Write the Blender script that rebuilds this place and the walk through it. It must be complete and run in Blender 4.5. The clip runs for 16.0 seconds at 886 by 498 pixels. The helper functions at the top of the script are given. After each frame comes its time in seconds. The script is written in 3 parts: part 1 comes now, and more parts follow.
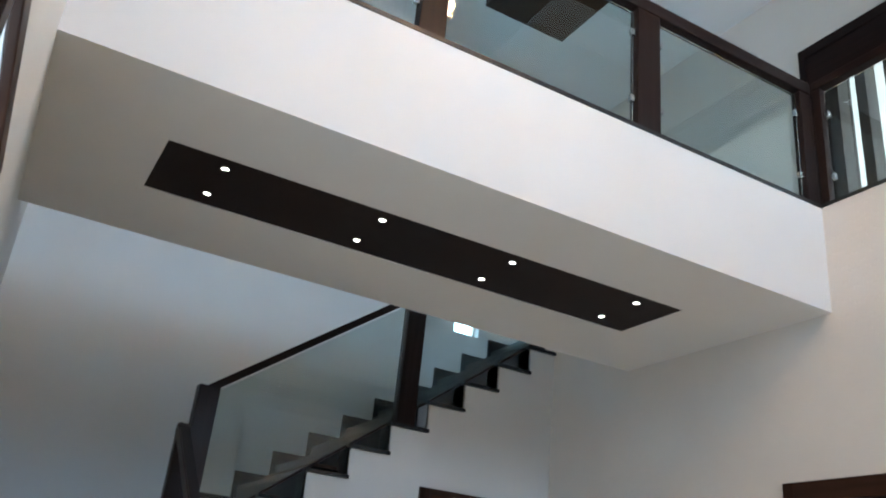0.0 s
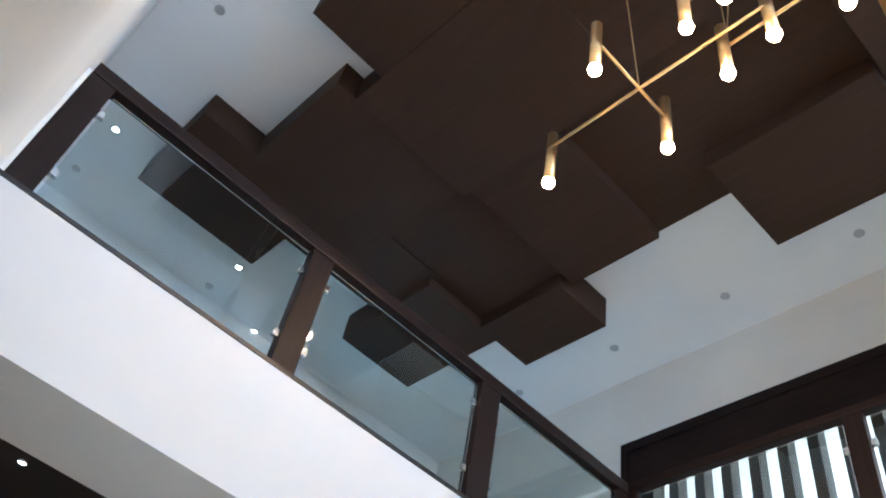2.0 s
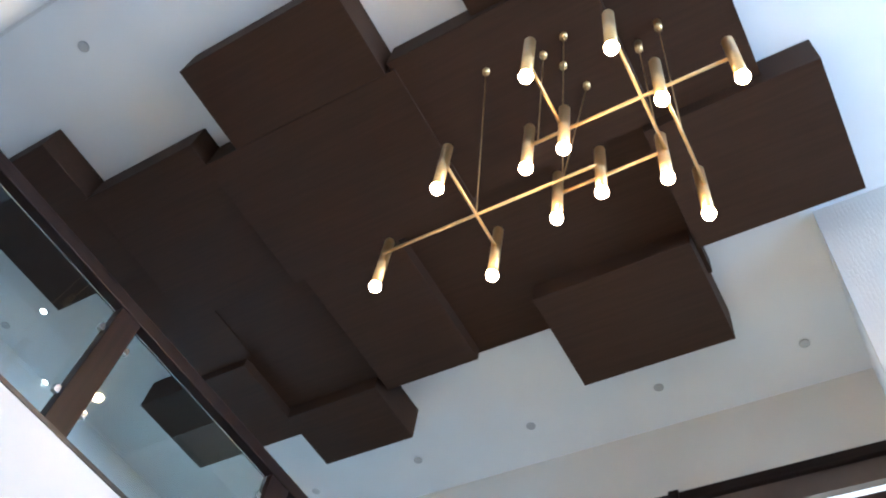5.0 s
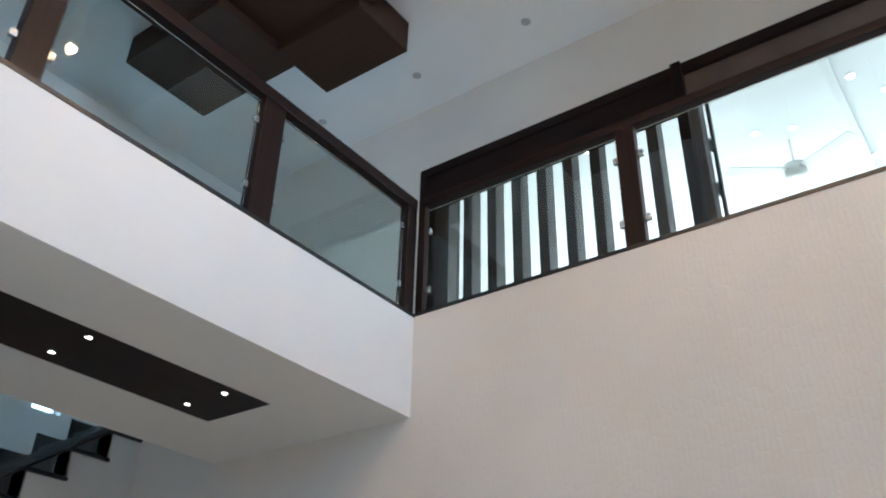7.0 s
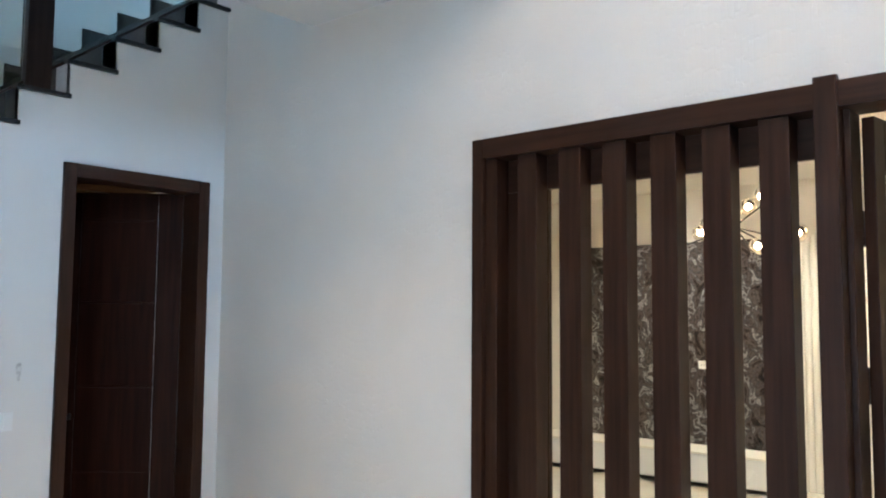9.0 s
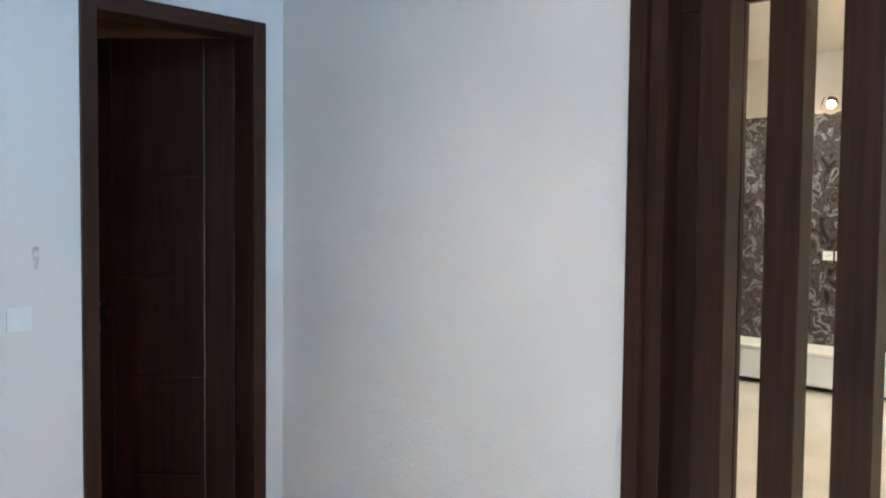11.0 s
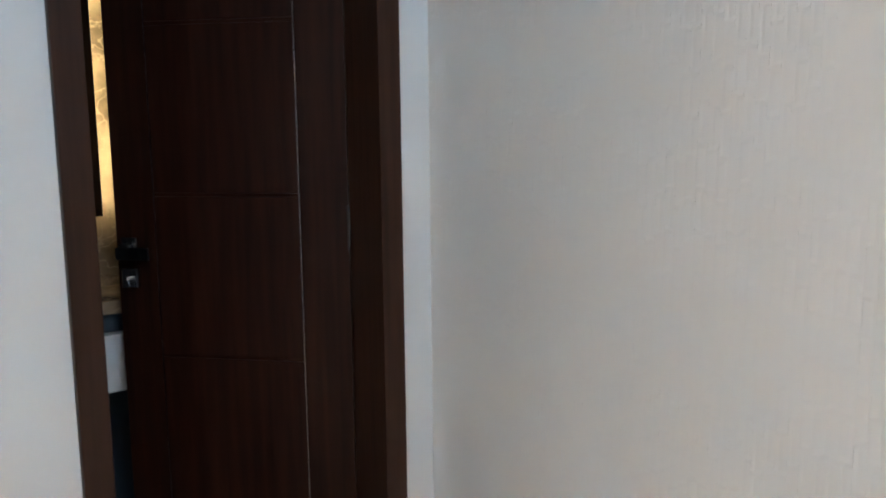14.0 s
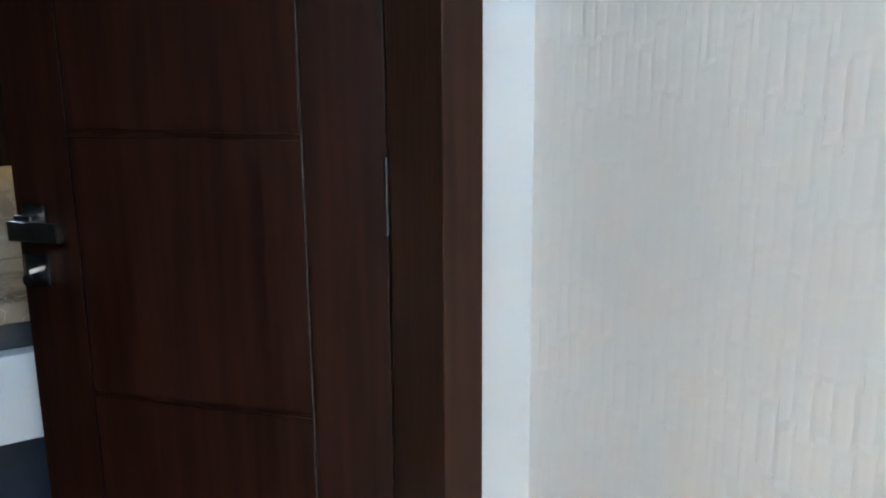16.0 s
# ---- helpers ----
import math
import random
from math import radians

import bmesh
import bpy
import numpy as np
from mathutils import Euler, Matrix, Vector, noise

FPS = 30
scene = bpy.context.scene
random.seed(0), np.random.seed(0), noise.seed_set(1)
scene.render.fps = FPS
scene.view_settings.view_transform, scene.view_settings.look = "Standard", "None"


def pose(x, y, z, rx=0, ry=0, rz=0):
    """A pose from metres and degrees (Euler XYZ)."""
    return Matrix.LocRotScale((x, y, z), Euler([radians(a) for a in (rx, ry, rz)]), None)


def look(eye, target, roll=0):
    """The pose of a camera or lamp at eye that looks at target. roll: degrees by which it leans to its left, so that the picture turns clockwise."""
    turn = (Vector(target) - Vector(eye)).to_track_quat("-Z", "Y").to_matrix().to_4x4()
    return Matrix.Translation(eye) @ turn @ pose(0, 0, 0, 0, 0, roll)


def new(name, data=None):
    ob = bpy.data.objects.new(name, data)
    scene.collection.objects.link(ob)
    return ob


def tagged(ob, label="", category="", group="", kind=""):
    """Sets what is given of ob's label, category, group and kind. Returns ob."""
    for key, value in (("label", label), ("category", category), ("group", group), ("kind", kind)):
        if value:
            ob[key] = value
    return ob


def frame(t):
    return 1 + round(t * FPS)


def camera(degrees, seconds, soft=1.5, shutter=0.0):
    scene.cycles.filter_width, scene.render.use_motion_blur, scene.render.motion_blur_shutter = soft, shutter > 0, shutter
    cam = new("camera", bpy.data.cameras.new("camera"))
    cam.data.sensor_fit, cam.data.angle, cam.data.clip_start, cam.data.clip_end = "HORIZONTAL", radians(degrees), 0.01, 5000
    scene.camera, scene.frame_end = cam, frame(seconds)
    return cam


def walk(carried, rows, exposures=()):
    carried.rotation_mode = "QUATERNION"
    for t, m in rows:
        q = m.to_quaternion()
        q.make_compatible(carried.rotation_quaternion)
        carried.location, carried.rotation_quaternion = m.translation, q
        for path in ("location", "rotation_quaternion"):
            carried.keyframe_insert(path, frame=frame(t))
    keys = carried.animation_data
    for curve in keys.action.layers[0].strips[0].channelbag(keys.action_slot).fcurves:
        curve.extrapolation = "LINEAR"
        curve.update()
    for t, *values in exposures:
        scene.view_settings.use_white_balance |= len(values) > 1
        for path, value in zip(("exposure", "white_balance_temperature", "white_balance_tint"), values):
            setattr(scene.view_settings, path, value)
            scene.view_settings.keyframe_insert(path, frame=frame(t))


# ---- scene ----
import itertools

# ---- camera and its walk ----
cam = camera(55.3, 16.0, soft=2.0)
PATH = [
    (0, (-3.344, -4.647, 1.576), (-2.509, -3.02, 2.385), 6.1),
    (0.1, (-3.343, -4.650, 1.588), (-2.499, -3.081, 2.486), 6.9),
    (0.2, (-3.343, -4.651, 1.593), (-2.496, -3.104, 2.524), 7.2),
    (0.3, (-3.342, -4.653, 1.600), (-2.490, -3.138, 2.582), 7.6),
    (0.5, (-3.341, -4.655, 1.608), (-2.483, -3.180, 2.651), 8.2),
    (1, (-3.332, -4.667, 1.615), (-2.451, -3.309, 2.790), 9.6),
    (1.5, (-3.367, -4.674, 1.645), (-2.54, -3.45, 2.993), 12.2),
    (2, (-3.396, -4.697, 1.658), (-2.601, -3.585, 3.117), 13.1),
    (2.5, (-3.394, -4.72, 1.674), (-2.619, -3.76, 3.248), 14.2),
    (3, (-3.397, -4.733, 1.679), (-2.623, -3.867, 3.307), 14.9),
    (3.5, (-3.394, -4.748, 1.68), (-2.639, -3.972, 3.362), 15.3),
    (6, (-3.288, -4.789, 1.659), (-2.218, -4.113, 3.208), 5.6),
    (6.5, (-3.217, -4.732, 1.671), (-1.985, -3.959, 3.044), 1.5),
    (7, (-3.153, -4.712, 1.644), (-1.776, -3.696, 2.68), 1.4),
    (7.5, (-3.074, -4.657, 1.633), (-1.623, -3.483, 2.352), 1.4),
    (8, (-3.012, -4.477, 1.606), (-1.517, -3.26, 2.139), 1.3),
    (8.5, (-2.96, -4.32, 1.595), (-1.438, -3.058, 1.894), 0.2),
    (9, (-2.885, -4.165, 1.551), (-1.372, -2.868, 1.715), 0.4),
    (9.5, (-2.732, -3.978, 1.545), (-1.27, -2.613, 1.591), 0.2),
    (10, (-2.6, -3.779, 1.523), (-1.157, -2.395, 1.47), 0.7),
    (10.2, (-2.548, -3.684, 1.527), (-1.106, -2.3, 1.458), 0.6),
    (12.3, (-1.942, -2.735, 1.377), (-0.589, -1.274, 1.192), -0.2),
    (12.5, (-1.874, -2.639, 1.372), (-0.56, -1.145, 1.163), -0.4),
    (13, (-1.681, -2.384, 1.375), (-0.443, -0.832, 1.14), -0.6),
    (13.5, (-1.532, -2.105, 1.367), (-0.317, -0.542, 1.086), -0.3),
    (14, (-1.385, -1.849, 1.35), (-0.176, -0.284, 1.053), -0.6),
    (14.5, (-1.181, -1.622, 1.292), (-0.002, -0.032, 1.008), -0.8),
    (15, (-1.046, -1.419, 1.282), (0.14, 0.152, 0.929), -0.5),
    (15.5, (-0.927, -1.207, 1.297), (0.245, 0.36, 0.886), -0.5),
    (16, (-0.788, -1.006, 1.273), (0.244, 0.65, 0.832), -0.5),
]
walk(cam, [(t, look(eye, target, roll)) for t, eye, target, roll in PATH], exposures=[(0, 0.29, 5900, 8), (1.0, 0.22, 5900, 8), (2.0, 0.34, 5600, 8), (3.0, 0.46, 5550, 8), (6.0, 0.28, 5500, 8), (7.0, 0.02, 5750, 8), (8.0, 0.24, 5600, 7), (9.0, 0.92, 5250, 4), (10.2, 1.12, 5050, 3), (12.5, 0.90, 5250, 4), (13.5, 0.92, 5500, 5), (14.5, 1.08, 5450, 4), (15.2, 1.38, 5250, 1), (16, 1.75, 5150, 0)])

# ---- world, sun and large lights ----
world = bpy.data.worlds.new("sky")
scene.world = world
world.use_nodes = True
wn = world.node_tree.nodes
sky = wn.new("ShaderNodeTexSky")
sky.sky_type, sky.sun_disc = "NISHITA", False
sky.sun_elevation, sky.sun_rotation = radians(45), radians(180)
wn["Background"].inputs["Strength"].default_value = 0.12
world.node_tree.links.new(sky.outputs[0], wn["Background"].inputs["Color"])

sun = new("sun", bpy.data.lights.new("sun", "SUN"))
sun.data.energy, sun.data.angle, sun.data.color = 2.5, radians(8), (1.0, 0.94, 0.86)
sun.matrix_world = look((-1.75, -10, 10), (-1.75, 0, 0))


def area_lamp(name, eye, target, width, height, watts, color):
    lamp = new(name, bpy.data.lights.new(name, "AREA"))
    lamp.data.shape, lamp.data.size, lamp.data.size_y = "RECTANGLE", width, height
    lamp.data.energy, lamp.data.color = watts, color
    lamp.matrix_world = look(eye, target)
    return lamp


def spot_lamp(name, x, y, z, watts, color, size=110, radius=0.03):
    lamp = new(name, bpy.data.lights.new(name, "SPOT"))
    lamp.data.energy, lamp.data.color = watts, color
    lamp.data.spot_size, lamp.data.spot_blend, lamp.data.shadow_soft_size = radians(size), 0.6, radius
    lamp.matrix_world = look((x, y, z), (x, y + 0.001, z - 1))
    return lamp


DAY = (0.55, 0.76, 1.0)
WARM = (1.0, 0.62, 0.33)
area_lamp("daylight_rear_window", (-1.75, -11.0, 4.8), (-1.75, -5.5, 8.2), 4.4, 3.2, 435, DAY)
area_lamp("daylight_entrance", (-3.56, -3.25, 1.25), (0, -3.25, 1.25), 0.75, 2.1, 10.5, (0.72, 0.88, 1.0))
area_lamp("daylight_stair_window", (0.08, 1.47, 4.9), (0.08, 0.0, 4.9), 0.6, 2.5, 46, (0.52, 0.82, 1.0))
# Added fill lamp: brightens the upper room from an unseen side.
area_lamp("upper_room_fill", (6.3, -2.6, 5.3), (3.2, -2.6, 5.6), 4.6, 2.0, 325, (0.93, 0.97, 1.0))

# ---- materials ----


def material(name, color, rough=0.5, metal=0.0, vary=0.06, scale=3.0, bump=0.02, bump_scale=120.0,
             stretch=(1, 1, 1), spec=0.5, dark=None, coat=0.0):
    """A surface with broad variation of tone, fine relief, and roughness that wanders."""
    m = bpy.data.materials.new(name)
    m.use_nodes = True
    nt = m.node_tree
    b = nt.nodes["Principled BSDF"]
    tc = nt.nodes.new("ShaderNodeTexCoord")
    mp = nt.nodes.new("ShaderNodeMapping")
    mp.inputs["Scale"].default_value = stretch
    nt.links.new(tc.outputs["Object"], mp.inputs["Vector"])
    n1 = nt.nodes.new("ShaderNodeTexNoise")
    n1.inputs["Scale"].default_value, n1.inputs["Detail"].default_value = scale, 6
    nt.links.new(mp.outputs[0], n1.inputs["Vector"])
    ramp = nt.nodes.new("ShaderNodeValToRGB")
    lo = dark or tuple(c * (1 - vary * 2) for c in color)
    hi = tuple(min(1.0, c * (1 + vary)) for c in color)
    ramp.color_ramp.elements[0].color, ramp.color_ramp.elements[0].position = (*lo, 1), 0.3
    ramp.color_ramp.elements[1].color, ramp.color_ramp.elements[1].position = (*hi, 1), 0.7
    nt.links.new(n1.outputs["Fac"], ramp.inputs["Fac"])
    nt.links.new(ramp.outputs["Color"], b.inputs["Base Color"])
    n2 = nt.nodes.new("ShaderNodeTexNoise")
    n2.inputs["Scale"].default_value, n2.inputs["Detail"].default_value = bump_scale, 4
    nt.links.new(mp.outputs[0], n2.inputs["Vector"])
    bp = nt.nodes.new("ShaderNodeBump")
    bp.inputs["Strength"].default_value, bp.inputs["Distance"].default_value = min(1.0, bump * 10), 0.004
    nt.links.new(n2.outputs["Fac"], bp.inputs["Height"])
    nt.links.new(bp.outputs[0], b.inputs["Normal"])
    rr = nt.nodes.new("ShaderNodeMapRange")
    rr.inputs["To Min"].default_value, rr.inputs["To Max"].default_value = max(0.02, rough - 0.07), min(1.0, rough + 0.07)
    nt.links.new(n1.outputs["Fac"], rr.inputs["Value"])
    nt.links.new(rr.outputs[0], b.inputs["Roughness"])
    b.inputs["Metallic"].default_value = metal
    b.inputs["Specular IOR Level"].default_value = spec
    b.inputs["Coat Weight"].default_value = coat
    return m


def plaster_material():
    """Off-white plaster trowelled into staggered upright strips with soft edges."""
    m = material("combed_plaster", (0.67, 0.635, 0.595), rough=0.6, vary=0.03, scale=1.3, bump=0.0)
    nt = m.node_tree
    b = nt.nodes["Principled BSDF"]

    def calc(op, a, b_in=0.0, c=0.0):
        n = nt.nodes.new("ShaderNodeMath")
        n.operation = op
        for k, v in enumerate((a, b_in, c)):
            if isinstance(v, (int, float)):
                n.inputs[k].default_value = v
            else:
                nt.links.new(v, n.inputs[k])
        return n.outputs[0]

    def noise(size, detail):
        n = nt.nodes.new("ShaderNodeTexNoise")
        n.inputs["Scale"].default_value, n.inputs["Detail"].default_value = size, detail
        nt.links.new(tc.outputs["Object"], n.inputs["Vector"])
        return n.outputs["Fac"]

    def chance(x, y):
        n = nt.nodes.new("ShaderNodeTexWhiteNoise")
        n.noise_dimensions = "2D"
        j = nt.nodes.new("ShaderNodeCombineXYZ")
        nt.links.new(x, j.inputs[0])
        if y is not None:
            nt.links.new(y, j.inputs[1])
        nt.links.new(j.outputs[0], n.inputs["Vector"])
        return n.outputs["Value"]

    tc = nt.nodes.new("ShaderNodeTexCoord")
    at = nt.nodes.new("ShaderNodeSeparateXYZ")
    nt.links.new(tc.outputs["Object"], at.inputs[0])
    along = calc("ADD", at.outputs[0], at.outputs[1])
    stagger = calc("MULTIPLY", chance(calc("FLOOR", calc("MULTIPLY", along, 42.0)), None), 0.7)
    tall = calc("ADD", calc("MULTIPLY_ADD", at.outputs[2], 12.0, stagger), calc("MULTIPLY", noise(30.0, 1), 0.35))
    row = calc("FLOOR", tall)
    wide = calc("ADD", calc("MULTIPLY_ADD", along, 42.0, calc("MULTIPLY", chance(row, None), 0.8)), calc("MULTIPLY", noise(24.0, 1), 0.2))
    column = calc("FLOOR", wide)

    def pillow(v, steep):
        f = calc("FRACT", v)
        return calc("MINIMUM", calc("MULTIPLY", calc("MINIMUM", f, calc("SUBTRACT", 1.0, f)), steep), 1.0)

    level = calc("MULTIPLY_ADD", chance(column, row), 0.75, 0.35)
    level = calc("MULTIPLY", level, calc("MULTIPLY", pillow(wide, 3.6), pillow(tall, 8.0)))
    worn = nt.nodes.new("ShaderNodeMapRange")
    worn.inputs["From Min"].default_value, worn.inputs["From Max"].default_value = 0.36, 0.60
    worn.inputs["To Min"].default_value, worn.inputs["To Max"].default_value = 0.6, 1.0
    nt.links.new(noise(2.6, 3), worn.inputs["Value"])
    bp = nt.nodes.new("ShaderNodeBump")
    bp.inputs["Strength"].default_value, bp.inputs["Distance"].default_value = 1.0, 0.0007
    nt.links.new(calc("MULTIPLY", level, worn.outputs[0]), bp.inputs["Height"])
    nt.links.new(bp.outputs[0], b.inputs["Normal"])
    return m


def wood_material(name, color, dark, rough=0.40, axis="z", spec=0.14, bump=0.012):
    """Stained veneer with a fine grain along one axis."""
    s = {"z": (14, 14, 0.7), "x": (0.7, 14, 14), "y": (14, 0.7, 14)}[axis]
    return material(name, color, rough=rough, scale=3.0, bump=bump, bump_scale=9.0, stretch=s, dark=dark, vary=0.1, spec=spec)


def marble_material(name, base, vein, scale=1.6, rough=0.12, width=0.06):
    m = material(name, base, rough=rough, vary=0.35, scale=scale * 2.2, bump=0.0)
    nt = m.node_tree
    b = nt.nodes["Principled BSDF"]
    ramp = [n for n in nt.nodes if n.type == "VALTORGB"][0]
    tc = nt.nodes.new("ShaderNodeTexCoord")
    wob = nt.nodes.new("ShaderNodeTexNoise")
    wob.inputs["Scale"].default_value, wob.inputs["Detail"].default_value = scale * 1.7, 7
    nt.links.new(tc.outputs["Object"], wob.inputs["Vector"])
    add = nt.nodes.new("ShaderNodeVectorMath")
    add.operation = "MULTIPLY_ADD"
    add.inputs[1].default_value = (0.9, 0.9, 0.9)
    nt.links.new(wob.outputs["Color"], add.inputs[0])
    nt.links.new(tc.outputs["Object"], add.inputs[2])
    vo = nt.nodes.new("ShaderNodeTexVoronoi")
    vo.feature = "DISTANCE_TO_EDGE"
    vo.inputs["Scale"].default_value = scale * 3
    nt.links.new(add.outputs[0], vo.inputs["Vector"])
    vr = nt.nodes.new("ShaderNodeMapRange")
    vr.inputs["From Max"].default_value = width
    vr.inputs["To Min"].default_value, vr.inputs["To Max"].default_value = 0.75, 0.0
    nt.links.new(vo.outputs["Distance"], vr.inputs["Value"])
    mx = nt.nodes.new("ShaderNodeMix")
    mx.data_type = "RGBA"
    nt.links.new(vr.outputs[0], mx.inputs["Factor"])
    nt.links.new(ramp.outputs["Color"], mx.inputs["A"])
    mx.inputs["B"].default_value = (*vein, 1)
    nt.links.new(mx.outputs["Result"], b.inputs["Base Color"])
    return m


def cloudy_marble(name):
    """Dark emperador-like marble: brown ground, torn grey clouds and pale veins."""
    m = material(name, (0.1, 0.08, 0.07), rough=0.14, scale=7.5, bump=0.0, stretch=(1, 1, 0.8))
    nt = m.node_tree
    n1 = [n for n in nt.nodes if n.type == "TEX_NOISE"][0]
    n1.inputs["Detail"].default_value, n1.inputs["Roughness"].default_value, n1.inputs["Distortion"].default_value = 8, 0.62, 0.9
    el = [n for n in nt.nodes if n.type == "VALTORGB"][0].color_ramp.elements
    el[0].position, el[0].color = 0.36, (0.016, 0.011, 0.010, 1)
    el[1].position, el[1].color = 0.70, (0.050, 0.040, 0.038, 1)
    for p, c in ((0.43, (0.045, 0.034, 0.031)), (0.475, (0.095, 0.080, 0.075)), (0.50, (0.034, 0.026, 0.024)), (0.55, (0.085, 0.080, 0.083)), (0.585, (0.26, 0.25, 0.25)), (0.615, (0.060, 0.050, 0.048))):
        e = el.new(p)
        e.color = (*c, 1)
    return m


def glow_material(name, color, strength):
    m = bpy.data.materials.new(name)
    m.use_nodes = True
    b = m.node_tree.nodes["Principled BSDF"]
    b.inputs["Base Color"].default_value = (0.8, 0.8, 0.8, 1)
    b.inputs["Emission Color"].default_value, b.inputs["Emission Strength"].default_value = (*color, 1), strength
    return m


def glass_material(name, color, rough=0.0):
    m = bpy.data.materials.new(name)
    m.use_nodes = True
    b = m.node_tree.nodes["Principled BSDF"]
    b.inputs["Base Color"].default_value = (*color, 1)
    b.inputs["Roughness"].default_value = rough
    b.inputs["Transmission Weight"].default_value = 1.0
    b.inputs["IOR"].default_value = 1.45
    return m


PAINT = material("white_paint", (0.80, 0.80, 0.79), rough=0.55, vary=0.02, scale=1.5, bump=0.006, bump_scale=220)
# White paint of the stair wall, darkened against too much daylight.
DIMMED = material("dimmed_stair_wall_paint", (0.585, 0.58, 0.57), rough=0.55, vary=0.03, scale=1.5, bump=0.006, bump_scale=220)
# Same white paint on the bridge, set darker to hold down its light.
SLAB = material("dimmed_slab_paint", (0.70, 0.70, 0.695), rough=0.55, vary=0.025, scale=1.3, bump=0.006, bump_scale=220)
CEIL = material("ceiling_paint", (0.88, 0.89, 0.89), rough=0.7, vary=0.02, scale=1.2, bump=0.004, bump_scale=160)
BEIGE = material("warm_white_paint", (0.70, 0.67, 0.62), rough=0.6, vary=0.03, scale=1.5, bump=0.006, bump_scale=200)
CREAM = material("cream_paint", (0.80, 0.77, 0.70), rough=0.5, vary=0.03, scale=1.5, bump=0.005)
PLASTER = plaster_material()
BROWN, BROWN_DARK = (0.037, 0.0166, 0.0098), (0.0215, 0.0100, 0.0062)
# The same stained wood as seen against the light, its shade in the colour.
SHADED_BROWN, SHADED_BROWN_DARK = (0.0185, 0.0105, 0.0092), (0.0115, 0.0066, 0.0060)
WOOD = wood_material("dark_stained_wood", BROWN, BROWN_DARK)
WOOD_X = wood_material("dark_stained_wood_lengthwise", BROWN, BROWN_DARK, axis="x")
WOOD_Y = wood_material("dark_stained_wood_crosswise", BROWN, BROWN_DARK, axis="y")
# Shaded copies of the dark wood, for the railings and upper lattice.
SHADED = wood_material("shaded_dark_wood", SHADED_BROWN, SHADED_BROWN_DARK)
SHADED_X = wood_material("shaded_dark_wood_lengthwise", SHADED_BROWN, SHADED_BROWN_DARK, axis="x")
SHADED_Y = wood_material("shaded_dark_wood_crosswise", SHADED_BROWN, SHADED_BROWN_DARK, axis="y")
# Lattice wood lightened: the daylight on the upper fin sides is in its colour.
LIT_WOOD = wood_material("lit_brown_wood", (0.062, 0.047, 0.040), (0.045, 0.033, 0.028), rough=0.38, spec=0.4)
LEAF = wood_material("mahogany_veneer", (0.0250, 0.0078, 0.0040), (0.0105, 0.0037, 0.0024), rough=0.36)
PANEL = wood_material("walnut_laminate", (0.043, 0.0212, 0.0120), (0.034, 0.0168, 0.0096), rough=0.6, axis="y", spec=0.15, bump=0.004)
RECESS = material("espresso_laminate", (0.0185, 0.0118, 0.0098), rough=0.5, vary=0.1, scale=6, spec=0.15)
GRANITE = material("black_granite", (0.012, 0.014, 0.017), rough=0.3, vary=0.4, scale=60, bump=0.003, spec=0.25)
BRASS = material("brushed_brass", (0.78, 0.52, 0.24), rough=0.32, metal=1.0, vary=0.1, scale=30, bump=0.003, stretch=(1, 1, 12))
CHROME = material("satin_chrome", (0.62, 0.62, 0.63), rough=0.22, metal=1.0, vary=0.06, scale=30, bump=0.003)
STEEL = material("dark_steel", (0.065, 0.062, 0.062), rough=0.42, metal=1.0, vary=0.1, scale=20, bump=0.003)
GLASS = glass_material("railing_glass", (0.64, 0.725, 0.71))
CLEAR = glass_material("clear_glass", (0.98, 0.98, 0.97))
AMBER = glass_material("smoky_globe_glass", (0.98, 0.93, 0.85))
TILE = material("polished_cream_tile", (0.62, 0.57, 0.48), rough=0.12, vary=0.05, scale=2.0, bump=0.002)
SLATE = material("dark_bathroom_tile", (0.035, 0.052, 0.080), rough=0.3, vary=0.2, scale=5, bump=0.006)
MARBLE = cloudy_marble("grey_brown_marble")
STONE = marble_material("golden_travertine", (0.34, 0.275, 0.19), (0.40, 0.33, 0.235), scale=2.6, rough=0.25)
GROUT = material("paving_stone", (0.28, 0.27, 0.25), rough=0.8, vary=0.1, scale=2)
SWITCH = material("ivory_plastic", (0.64, 0.655, 0.66), rough=0.4, vary=0.01, scale=5, bump=0.0)
SMOKED = material("smoked_gloss_panel", (0.115, 0.088, 0.076), rough=0.16, vary=0.08, scale=4, bump=0.001)
PLASTIC = material("white_plastic", (0.80, 0.80, 0.78), rough=0.35, vary=0.01, scale=5, bump=0.0)
LACQUER = material("white_lacquer", (0.72, 0.75, 0.78), rough=0.25, vary=0.01, scale=3, bump=0.0)
LACQUER_DARK = material("dark_red_gloss", (0.018, 0.008, 0.006), rough=0.09, vary=0.3, scale=8, bump=0.0, spec=0.09)
BULB = glow_material("frosted_bulb", (1.0, 0.60, 0.27), 215.0)
LED = glow_material("lit_led", (1.0, 0.93, 0.80), 22.0)
LED_COOL = glow_material("cool_led", (1.0, 0.97, 0.92), 16.0)
STRIP = glow_material("amber_led_strip", (1.0, 0.66, 0.28), 5.0)
DEAD = material("unlit_lamp_face", (0.50, 0.51, 0.52), rough=0.3, vary=0.03, scale=10)
MIRROR = material("dark_mirror", (0.55, 0.55, 0.55), rough=0.03, metal=1.0, vary=0.0, bump=0.0)

